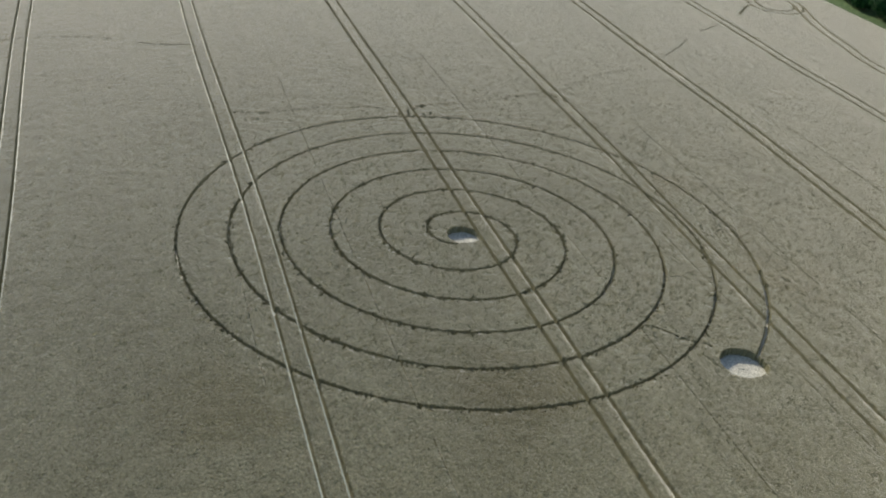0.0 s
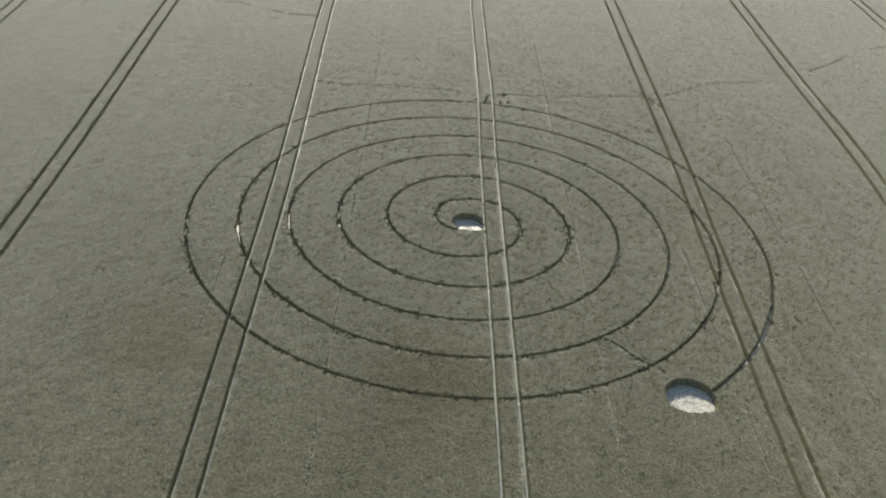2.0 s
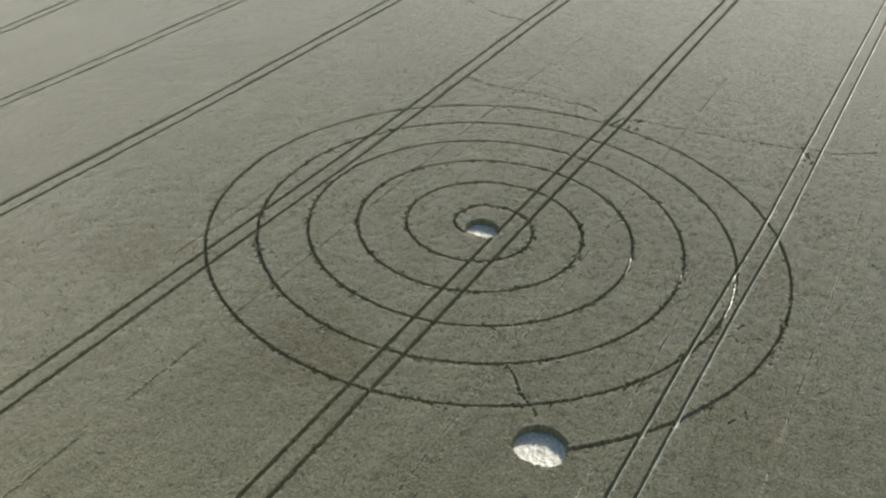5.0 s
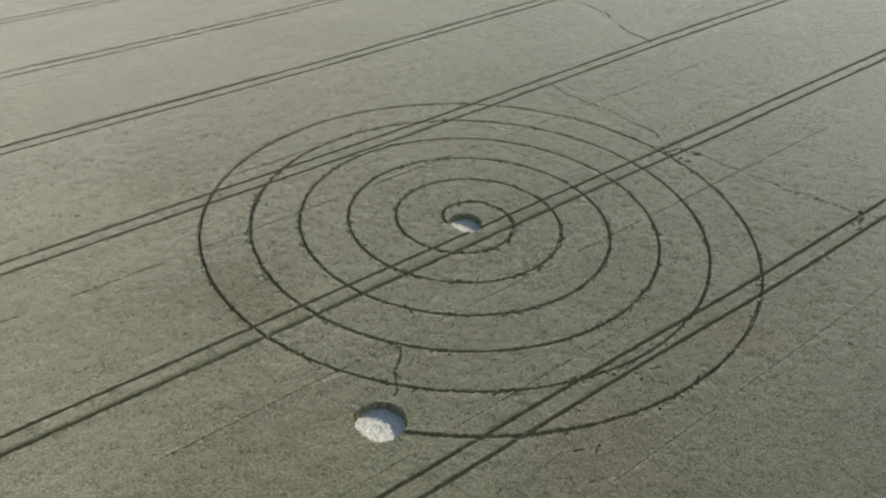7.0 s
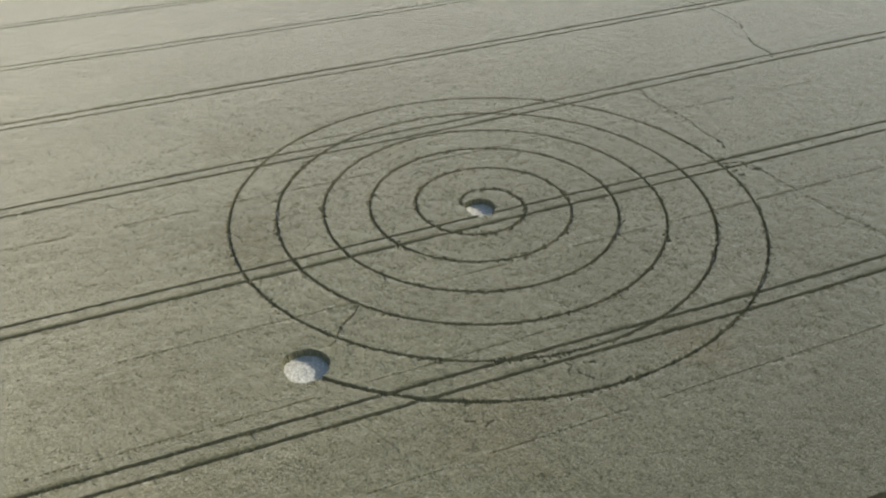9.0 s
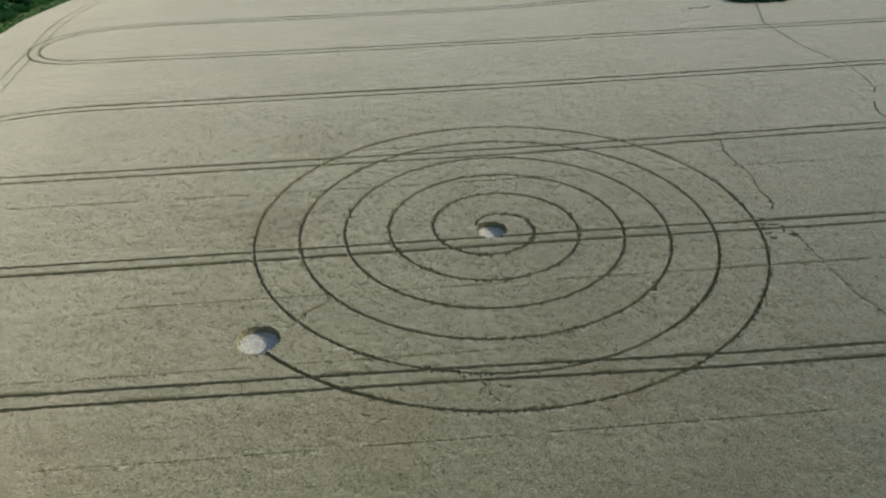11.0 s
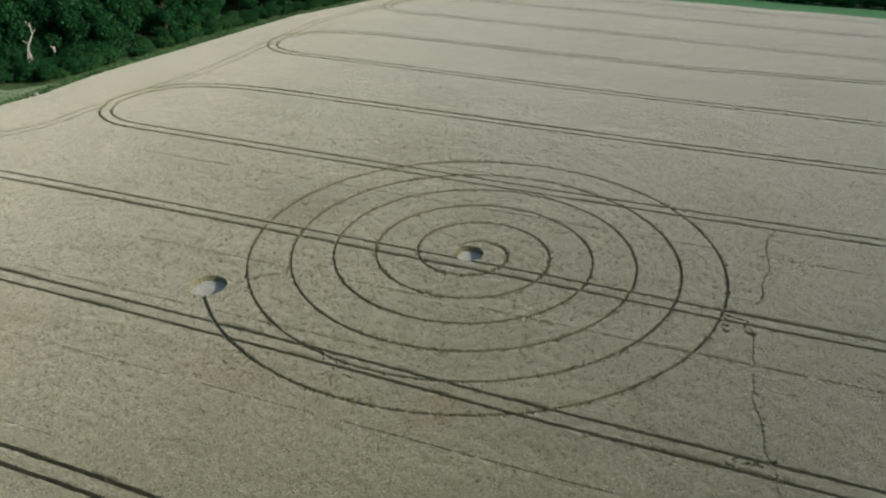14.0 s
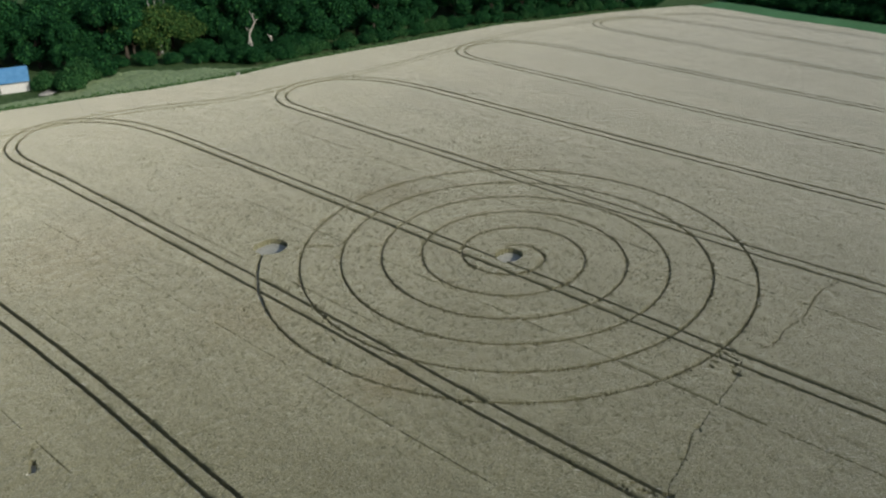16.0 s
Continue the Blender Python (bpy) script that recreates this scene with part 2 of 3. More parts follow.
FAR_Y = 140.0
tramline(smooth_line([(25.9, -70), (26.0, -47), (26.35, -20), (26.75, 0), (27.25, 16), (27.4, 35), (27.8, 91), (28, FAR_Y)]))
tramline(smooth_line([(25.9, -70), (26.1, -80), (25.8, -86.5), (23.8, -91.8), (19, -96.0), (13.5, -96.8), (8.6, -93), (5, -86), (3.4, -77), (3.05, -66),
                      (3.05, -30), (3.05, 15), (3.3, 36), (3.1, 70), (3.0, FAR_Y)]))
headland_loop((-20.8, -20.9, -22.3), -78.5, (-46.3, -46.4, -47.8), FAR_Y)
headland_loop((-71.3, -70.6, -70.6), -75.5, (-95.3, -94.9, -95.4), 16.0, 0.10, 0.66)
headland_loop((-120.3, -119.6, -119.6), -70.5, (-145, -144.5, -144.5), FAR_Y, 0.09, 0.45)
tramline(smooth_line([(-70.6, 16), (-71.3, 40), (-71.8, 90), (-71.8, FAR_Y)]), 0.10, 0.66)
tramline(smooth_line([(-95.4, 16), (-98, 34), (-99.6, 48), (-106, 56), (-111, 62), (-113.5, 72), (-112, 85), (-104, 100), (-99, 115), (-99, FAR_Y)]))
tramline(smooth_line([(50.6, -110), (50.6, -60), (50.7, -20), (51.7, 6), (52.4, 27), (52.2, 48), (52.6, 84), (52.8, FAR_Y)]), 0.17)
tramline(smooth_line([(77.6, -120), (77.6, -60), (78.3, 26), (77.9, 47), (78.5, 72), (78.6, FAR_Y)]))
tramline(smooth_line([(94.5, -125), (94.5, -60), (94.3, 20), (94.7, 45.6), (96.4, 55.5), (98.9, 67.2), (101.3, 74.5), (103.6, 80.3), (104.5, 87), (104.4, 110), (104.4, FAR_Y)]), 0.13)
tramline(smooth_line([(103.3, 80.0), (101.3, 77.4), (98.2, 76.3), (95.0, 77.1), (93.4, 79.8), (94.0, 84), (95.8, 89), (96.2, 110), (96.2, FAR_Y)]), 0.12)
# along the headland, lightly pressed
tramline(smooth_line([(88, -134), (48, -111), (24, -99), (6, -93.5), (-4.6, -88.8), (-14.8, -83), (-25, -81.2), (-36, -79.2), (-51.5, -76.6), (-73.6, -77), (-105, -77.2),
                      (-138, -68.5), (-157, -60), (-162, -48), (-163, 0), (-164, 60)]), 0.09, 0.17)


def trodden(pts, half=0.10, depth=0.8, kind=PATHWAY, gaps=0.0):
    ln = smooth_line(pts)
    k = len(ln)
    wob = np.cumsum(np.random.normal(0, 0.02, (k, 2)), axis=0)
    wob -= np.linspace(0, 1, k)[:, None] * wob[-1]
    ln = ln + wob
    i = 0
    while i < k - 1:                       # in stretches, some skipped
        j = min(k, i + random.randrange(12, 50))
        if random.random() >= gaps and j - i > 3:
            lines.append((ln[i:j + 1], half * random.uniform(0.75, 1.2), depth * random.uniform(0.75, 1.0), kind))
        i = j


# single-file paths of visitors across the crop
trodden([(-88, 66), (-74.6, 62), (-65.8, 62.4), (-59, 62.8), (-49.4, 65.3), (-44, 66), (-36.4, 65)], 0.025, 0.25)
trodden([(-36.4, 65), (-28.8, 61.2), (-23.5, 60.6), (-22, 59.5)], 0.04, 0.4, gaps=0.2)
trodden([(-20.4, 34.6), (-16.8, 33.9), (-12.2, 34.4), (-9.0, 34.8), (-5.4, 34.2), (-2.0, 34.5), (-0.4, 34.1)], 0.025, 0.34, gaps=0.12)
trodden([(5.0, 34.1), (7.1, 34.4), (10.8, 35.0), (14.5, 35.3), (18.2, 35.8), (22.2, 36.9), (24.4, 37.2), (26.2, 37.9)], 0.02, 0.32, gaps=0.15)
trodden([(27.6, 38.4), (30.5, 39), (32.1, 40), (37.3, 43.9), (45.4, 46.7), (52.6, 50)], 0.025, 0.22, gaps=0.05)
trodden([(52.6, 50), (60, 56.5), (67.9, 63.6), (78, 70)], 0.03, 0.3, gaps=0.3)
trodden([(12.4, -19.0), (13.6, -19.9), (14.9, -21.5), (16.5, -22.6), (17.2, -23.3)], 0.035, 0.5)
trodden([(27.9, -4.9), (28.6, -4.6), (29.0, -5.2)], 0.06, 0.28)
trodden([(29.6, -4.3), (30.7, -3.5)], 0.05, 0.25)
trodden([(28.6, -3.2), (28.9, -2.3)], 0.06, 0.28)
trodden([(31.1, -15.9), (31.4, -15.3)], 0.06, 0.4)
trodden([(32.2, -14.7), (31.9, -13.8)], 0.05, 0.4)
# knocked-down clumps where visitors left the wheel tracks
for x, y, w, d in ((1.9, 31.8, 0.14, 0.6), (3.1, 31.4, 0.16, 0.7), (3.9, 31.2, 0.14, 0.7), (3.4, 32.2, 0.12, 0.6), (3.4, 32.8, 0.10, 0.6), (5.3, 31.3, 0.15, 0.5), (6.3, 31.4, 0.12, 0.5),
                   (3.7, 33.6, 0.08, 0.5), (4.7, 33.4, 0.08, 0.5), (5.9, 34.2, 0.30, 0.8), (26.2, 38.0, 0.24, 0.8), (26.9, 34.9, 0.10, 0.6), (27.9, 34.6, 0.10, 0.6),
                   (27.2, 35.9, 0.12, 0.6), (27.1, 36.5, 0.14, 0.6), (27.0, 36.9, 0.10, 0.6), (21.3, 36.6, 0.10, 0.4), (-2.0, 34.5, 0.10, 0.4), (16.4, 35.6, 0.06, 0.4)):
    a = random.uniform(0, 6.28)
    c, e = np.array([x, y]), 0.35 * np.array([math.cos(a), math.sin(a)])
    lines.append((np.linspace(c - e, c + e * random.uniform(0.2, 1), 9), 0.75 * w, 0.7 * d, PATHWAY))
trodden([(60.75, -8.5), (61.0, -7.9), (61.3, -7.2)], 0.22, 1.0)
trodden([(59.9, -10.2), (60.3, -9.7)], 0.10, 0.7)
trodden([(-86.6, 51.5), (-87.3, 52.6), (-86.8, 54.2), (-87.7, 56)], 0.15, 0.8, gaps=0.2)
trodden([(91.5, 81), (88.5, 78.4), (85.6, 75.3)], 0.15, 0.8)
# seams between the seed drill's passes
for x, a, b, d in ((-24.0, -21, -5, 0.30), (-12.3, -60, 60, 0.34), (11.8, -42, 58, 0.30), (23.3, -50, -2, 0.34), (35.2, -58, 26, 0.30),
                   (47.0, -56, -24, 0.22), (59.1, -40, 30, 0.5)):
    y = a
    while y < b:
        e = min(b, y + random.uniform(6, 24))
        lines.append((np.stack([np.full(60, x) + np.cumsum(np.random.normal(0, 0.008, 60)), np.linspace(y, e, 60)], 1) if e - y < 5 else
                      np.stack([x + np.cumsum(np.random.normal(0, 0.004, int((e - y) / 0.1))), np.linspace(y, e, int((e - y) / 0.1))], 1),
                      0.02, 0.85 * d * random.uniform(0.5, 1.1), SEAM))
        y = e + random.uniform(0.4, 5)
# short spurs and knocked-over stems beside the rings
for _ in range(420):
    i = random.randrange(100, 8700)
    p0, t0 = spiral[i], spiral[i + 5] - spiral[i]
    n0 = np.array([-t0[1], t0[0]]) / np.linalg.norm(t0) * random.choice((-1, -1, 1))
    q = p0 + n0 * random.uniform(0.2, 0.48) + t0 * random.uniform(-6, 6)
    lines.append((np.linspace(p0, q, 6), 0.035, random.uniform(0.3, 0.75), PATHWAY))

# ---------------------------------------------------------------- the crop
CELL, SUB = 0.42, 5
FINE = CELL / SUB
X0, X1, Y0, Y1 = -174.72, 116.34, -150.36, 140.7
NX, NY = int(round((X1 - X0) / CELL)), int(round((Y1 - Y0) / CELL))
FX, FY = NX * SUB + 1, NY * SUB + 1
gap = np.full((FX, FY), 9.0, np.float32)      # distance to the nearest line's edge
depth_at = np.zeros((FX, FY), np.float32)
kind_at = np.zeros((FX, FY), np.int8)
reach = 5
for pts, half, dep, kind in lines:
    step = max(1, int(0.09 / (np.linalg.norm(pts[1] - pts[0]) + 1e-9)))
    q = pts[::step]
    ix, iy = np.round((q[:, 0] - X0) / FINE).astype(int), np.round((q[:, 1] - Y0) / FINE).astype(int)
    for dx in range(-reach, reach + 1):
        for dy in range(-reach, reach + 1):
            jx, jy = ix + dx, iy + dy
            ok = (jx >= 0) & (jx < FX) & (jy >= 0) & (jy < FY)
            jx, jy = jx[ok], jy[ok]
            s = np.hypot(X0 + jx * FINE - q[ok, 0], Y0 + jy * FINE - q[ok, 1]) - half
            order = np.argsort(-s)
            jx, jy, s = jx[order], jy[order], s[order]
            better = s < gap[jx, jy]
            kind_at[jx[better], jy[better]] = kind
            gap[jx[better], jy[better]] = s[better]
            close = s < 0.16
            depth_at[jx[close], jy[close]] = np.maximum(depth_at[jx[close], jy[close]], dep)
gx, gy = X0 + np.arange(FX) * FINE, Y0 + np.arange(FY) * FINE
for px, py, pr in (PIT_IN, PIT_OUT):
    sx, sy = np.searchsorted(gx, [px - 4, px + 4]), np.searchsorted(gy, [py - 4, py + 4])
    sub = np.s_[sx[0]:sx[1], sy[0]:sy[1]]
    s = np.hypot(gx[sx[0]:sx[1], None] - px, gy[None, sy[0]:sy[1]] - py) - pr
    better = s < gap[sub]
    s = s + 0.16 * np.sin(3 * np.arctan2(gy[None, sy[0]:sy[1]] - py, gx[sx[0]:sx[1], None] - px) + px) * np.clip(-(gy[None, sy[0]:sy[1]] - py) / pr, 0, 1)
    gap[sub] = np.where(better, s, gap[sub])
    depth_at[sub] = np.where(s < 0.25, 1.0, depth_at[sub])
    kind_at[sub] = np.where(s < 0.12, 4, kind_at[sub])
rough_edge = np.random.normal(0, 1, (FX, FY)).astype(np.float32)
rough_edge = (rough_edge + np.roll(rough_edge, 1, 0) + np.roll(rough_edge, 1, 1) + np.roll(rough_edge, (1, 1), (0, 1))) * 0.5
gap_r = gap + np.where(kind_at == TRACK, 0.012, np.where(kind_at == SEAM, 0.01, 0.042)) * rough_edge

lumps = np.random.normal(0, 0.034, (NX + 1, NY + 1))
broad = np.random.normal(0, 0.05, lumps.shape)
for _ in range(3):
    broad = 0.2 * (broad + np.roll(broad, 1, 0) + np.roll(broad, -1, 0) + np.roll(broad, 1, 1) + np.roll(broad, -1, 1))
lumps = lumps + 0.8 * broad


# outline of the field: south headland, west end, east hedge
def south(x):
    return np.interp(x, [-175, -165, -140, -122, -105, -68, -40, -28.5, -9, -3, 16.4, 60, 117], [-66, -70, -78, -82, -87.5, -91.5, -95.6, -95.9, -101.5, -104.4, -112.3, -129, -150])


def inside(x, y):
    """Metres inside the edge of the field."""
    return np.minimum(np.minimum(y - south(x), x + 172.0 + 0.4 * np.sin(y * 0.2)), np.minimum(115.0 - x, 139.5 - y))


cx_, cy_ = X0 + (np.arange(NX) + 0.5) * CELL, Y0 + (np.arange(NY) + 0.5) * CELL
keep = inside(cx_[:, None], cy_[None, :]) > -0.3
blocks = gap[:-1, :-1].reshape(NX, SUB, NY, SUB).min(axis=(1, 3))
pit_near = np.zeros((NX, NY), bool)
for px, py, pr in (PIT_IN, PIT_OUT):
    pit_near |= np.hypot(cx_[:, None] - px, cy_[None, :] - py) < pr + 1.2
fine_cell = keep & (blocks < np.where(pit_near, 0.55, 0.14))

ci, cj = np.nonzero(keep & ~fine_cell)
coarse_quads = np.stack([(ci * SUB) * FY + cj * SUB, (ci * SUB + SUB) * FY + cj * SUB, (ci * SUB + SUB) * FY + cj * SUB + SUB, (ci * SUB) * FY + cj * SUB + SUB], 1)
fi, fj = np.nonzero(fine_cell)
a, b = np.meshgrid(np.arange(SUB), np.arange(SUB), indexing="ij")
qi, qj = (fi[:, None] * SUB + a.ravel()[None]).ravel(), (fj[:, None] * SUB + b.ravel()[None]).ravel()
fine_quads = np.stack([qi * FY + qj, (qi + 1) * FY + qj, (qi + 1) * FY + qj + 1, qi * FY + qj + 1], 1)
quads = np.vstack([coarse_quads, fine_quads]).astype(np.int64)
ids, flat = np.unique(quads, return_inverse=True)
quads = flat.reshape(-1, 4)
vi, vj = ids // FY, ids % FY
vx, vy = X0 + vi * FINE, Y0 + vj * FINE
# canopy height: lumps on the coarse lattice, straight in between
li, lj, fu, fv = np.minimum(vi // SUB, NX - 1), np.minimum(vj // SUB, NY - 1), 0, 0
fu, fv = (vi - li * SUB) / SUB, (vj - lj * SUB) / SUB
lump = lumps[li, lj] * (1 - fu) * (1 - fv) + lumps[li + 1, lj] * fu * (1 - fv) + lumps[li, lj + 1] * (1 - fu) * fv + lumps[li + 1, lj + 1] * fu * fv
g = gap_r[vi, vj]
dep_ = depth_at[vi, vj]
kinds = kind_at[vi, vj]
lip = np.where((kinds == PATHWAY) | (kinds == SEAM), 0.05, 0.065)
open_ = np.clip((lip - g) / lip, 0, 1) * dep_
side = np.clip(inside(vx, vy) / 0.9, 0.0, 1)
top = (CANOPY + lump) * side
vz = fall(vx) + top * (1 - open_) + 0.03 * open_
verts = np.stack([vx, vy, vz], 1)
floor_v = (open_ > np.where(kinds == PATHWAY, 0.6, 0.93) * dep_) & (dep_ > np.where(kinds == PATHWAY, 0.23, np.where(kinds == TRACK, 0.4, 0.93)))
fl = floor_v[quads].all(1)
fk = kinds[quads].max(1)


def pick(mask):
    used, inv = np.unique(quads[mask], return_inverse=True)
    return verts[used], inv.reshape(-1, 4)


crop = sheet("wheat_crop", *pick(~fl), WHEAT)
crop.data.materials.append(SHADED_STALKS)          # the bare sides of every opening in the stand, ear shade in the colour
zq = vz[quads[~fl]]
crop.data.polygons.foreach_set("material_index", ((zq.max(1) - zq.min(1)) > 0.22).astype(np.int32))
crop.data.polygons.foreach_set("use_smooth", np.arange(len(crop.data.polygons)) < len(coarse_quads))
tagged(crop, "ripe standing wheat, dry grey-beige ears with combed rows, covering the field", "crop", kind="stuff")
tracks = sheet("wheel_track", *pick(fl & (fk == TRACK)), TRACKSOIL)
tagged(tracks, "pale chalky tractor wheel tracks in pairs through standing wheat", "wheel track", kind="structure")
paths = sheet("trodden_path", *pick(fl & ((fk == PATHWAY) | (fk == SEAM))), STRAW)
tagged(paths, "narrow spiral and footpaths of trodden pale straw in the wheat", "path", kind="structure")

# heads standing proud of the stand, thickest where one looks closest
hr = np.random.default_rng(8)
N_T = 380000
tx, ty = hr.normal(14, 36, N_T), hr.normal(-6, 38, N_T)
ok = (tx > X0 + 3) & (tx < X1 - 3) & (ty > Y0 + 3) & (ty < Y1 - 3)
tx, ty = tx[ok], ty[ok]
ok = (inside(tx, ty) > 1.5) & (gap[np.round((tx - X0) / FINE).astype(int), np.round((ty - Y0) / FINE).astype(int)] > 0.22)
tx, ty = tx[ok], ty[ok]
n_t = len(tx)
az_, sz = hr.uniform(0, math.pi, n_t), hr.uniform(0.07, 0.17, n_t)
hx, hy = np.cos(az_) * sz * 0.6, np.sin(az_) * sz * 0.6
lx, ly = hr.normal(0, 0.045, n_t), hr.normal(0.0, 0.045, n_t)
tz = CANOPY + fall(tx) - 0.03
tops = tz + 0.03 + sz * hr.uniform(0.3, 0.68, n_t)
tv = np.stack([np.stack([tx - hx, ty - hy, tz], 1), np.stack([tx + hx, ty + hy, tz], 1), np.stack([tx + lx, ty + ly, tops], 1)], 1).reshape(-1, 3)
heads = sheet("wheat_heads", tv, np.arange(3 * n_t).reshape(-1, 3), EARS, smooth=False)
tagged(heads, "taller dry wheat heads standing out of the crop", "crop", kind="stuff")
del gap, gap_r, rough_edge, depth_at, kind_at

# land under and around the field, one sheet to the horizon
ux = np.unique(np.concatenate([np.linspace(-2600, -240, 12), np.linspace(-230, -55, 60), np.linspace(-40, 130, 12), np.linspace(160, 2600, 12)]))
uy = np.unique(np.concatenate([np.linspace(-2600, -200, 12), np.linspace(-170, 160, 40), np.linspace(200, 2600, 12)]))
U, V = np.meshgrid(ux, uy, indexing="ij")
gi, gj = np.meshgrid(np.arange(len(ux) - 1), np.arange(len(uy) - 1), indexing="ij")
gi, gj = gi.ravel(), gj.ravel()
n_ = len(uy)
ground = sheet("ground", np.stack([U.ravel(), V.ravel(), fall(U.ravel()) - 0.02], 1),
               np.stack([gi * n_ + gj, (gi + 1) * n_ + gj, (gi + 1) * n_ + gj + 1, gi * n_ + gj + 1], 1), GRASS)
tagged(ground, "rough green grassland around the wheat field", "ground", kind="structure")


# ---------------------------------------------------------------- swept circles of flattened straw
def straw_circle(cx, cy, r, label):
    rings, segs = 40, 160
    vs, fs = [], []
    for i in range(rings + 1):
        for j in range(segs):
            a, rr = 2 * math.pi * j / segs, (r + 0.12) * i / rings
            sw = a - 1.9 * math.log(rr + 0.25)          # stems laid in a swirl
            w = 0.022 * noise.noise((5.5 * math.cos(sw), 5.5 * math.sin(sw), rr * 0.6)) + 0.03 * noise.noise((rr * 2.2 * math.cos(a), rr * 2.2 * math.sin(a), cx))
            w += 0.02 * noise.noise((14 * math.cos(sw), 14 * math.sin(sw), rr * 0.4 + 3))
            z = 0.05 + w + 0.05 * (rr / r) ** 2
            vs.append((cx + rr * math.cos(a), cy + rr * math.sin(a), z + float(fall(cx))))
    for i in range(rings):
        for j in range(segs):
            k = (j + 1) % segs
            fs.append((i * segs + j, (i + 1) * segs + j, (i + 1) * segs + k, i * segs + k))
    return tagged(sheet("flattened_straw_circle", vs, fs, PITSTRAW), label, "flattened straw", "swept circles in the wheat")


straw_circle(*PIT_IN, "small round of pale swirled straw at the spiral's middle")
straw_circle(*PIT_OUT, "round of bright swirled straw at the spiral's outer end")


# ---------------------------------------------------------------- trees and bushes
def limb(bm, path, r0, r1, sides=7):
    prev = None
    for i, p in enumerate(path):
        p = Vector(p)
        d = (Vector(path[min(i + 1, len(path) - 1)]) - Vector(path[max(i - 1, 0)])).normalized()
        u = d.orthogonal().normalized()
        w = d.cross(u)
        r = r0 + (r1 - r0) * i / (len(path) - 1)
        ring = [bm.verts.new(p + r * (u * math.cos(2 * math.pi * k / sides) + w * math.sin(2 * math.pi * k / sides))) for k in range(sides)]
        if prev:
            best = min(range(sides), key=lambda s: sum((ring[(k + s) % sides].co - prev[k].co).length for k in range(sides)))
            ring = ring[best:] + ring[:best]
            for k in range(sides):
                bm.faces.new((prev[k], prev[(k + 1) % sides], ring[(k + 1) % sides], ring[k]))
        prev = ring
    bm.faces.new(prev)


def leaf_cloud(rng, lobes, count, size):
    """Many small leaf sprays on and inside a few uneven lobes: (x, y, z, radius, flatness)."""
    vs, fs = [], []
    weight = np.array([l[3] ** 2 for l in lobes])
    weight = weight / weight.sum()
    for _ in range(count):
        lx, ly, lz, lr, flat_ = lobes[rng.choice(len(lobes), p=weight)]
        d = rng.normal(size=3)
        d /= np.linalg.norm(d)
        rr = lr * (0.62 + 0.42 * rng.random()) * (1 + 0.22 * noise.noise(Vector(d * 2.3) + Vector((lx, ly, lz))))
        c = np.array([lx, ly, lz]) + d * rr * np.array([1, 1, flat_])
        nrm = d * 0.8 + rng.normal(size=3) * 0.55 + np.array([0, 0, 0.35])
        nrm /= np.linalg.norm(nrm)
        u = np.cross(nrm, rng.normal(size=3))
        u /= np.linalg.norm(u)
        w = np.cross(nrm, u)
        s = size * (0.55 + 0.9 * rng.random())
        k = len(vs)
        vs += [c - u * s, c + w * s * 0.62 + nrm * s * 0.18, c + u * s, c - w * s * 0.62 + nrm * s * 0.18]
        fs.append((k, k + 1, k + 2, k + 3))
    return vs, fs


def cloud_part(name, vs, fs, mat, parent, label=""):
    ob = sheet(name, vs, fs, mat, smooth=False)
    ob.parent = parent
    return tagged(ob, label)


def tree(height, width, seed, mat, label, count=6800, name="tree", category="tree"):
    rng = np.random.default_rng(seed)
    root = new(name)
    tagged(root, label, category)
    bm = bmesh.new()
    lean = rng.normal(0, 0.25, 2)
    trunk = [(lean[0] * t * t, lean[1] * t * t, -0.3 + height * 0.72 * t) for t in (0, 0.15, 0.35, 0.6, 0.8, 1)]
    limb(bm, trunk, 0.035 * height, 0.008 * height)
    part("trunk", bm, BARK, root)
    lobes = [(lean[0], lean[1], height * 0.74, width * 0.30, 0.9)]
    for k in range(7):
        a = 2 * math.pi * (k + rng.random() * 0.7) / 7
        h = height * rng.uniform(0.30, 0.78)
        ro = width * rng.uniform(0.22, 0.36)
        c = (ro * math.cos(a), ro * math.sin(a), h)
        lobes.append((*c, width * rng.uniform(0.17, 0.27), rng.uniform(0.75, 1.05)))
        if k % 2 == 0:
            bm = bmesh.new()
            s = height * rng.uniform(0.2, 0.4)
            limb(bm, [(0, 0, s), (c[0] * 0.5, c[1] * 0.5, (s + h) / 2 + 0.2), c], 0.013 * height, 0.004 * height, 5)
            part("limb", bm, BARK, root)
    cloud_part("crown", *leaf_cloud(rng, lobes, count, 0.19 + 0.007 * height), mat, root)
    return root


def bush(height, width, seed, mat, label, count=3300):
    rng = np.random.default_rng(seed)
    root = new("bush")
    tagged(root, label, "bush")
    bm = bmesh.new()
    for k in range(4):
        a = 2 * math.pi * k / 4 + rng.random()
        limb(bm, [(0.1 * math.cos(a), 0.1 * math.sin(a), -0.2), (width * 0.12 * math.cos(a), width * 0.12 * math.sin(a), height * 0.4),
                  (width * 0.25 * math.cos(a), width * 0.25 * math.sin(a), height * 0.75)], 0.07, 0.03, 5)
    part("stems", bm, BARK, root)
    lobes = [(0, 0, height * 0.55, height * 0.5, 0.85)]
    for k in range(6):
        a = 2 * math.pi * (k + rng.random()) / 6
        lobes.append((width * 0.3 * math.cos(a), width * 0.3 * math.sin(a), height * rng.uniform(0.28, 0.6), width * rng.uniform(0.16, 0.26), 0.9))
    cloud_part("foliage", *leaf_cloud(rng, lobes, count, 0.155), mat, root)
    return root


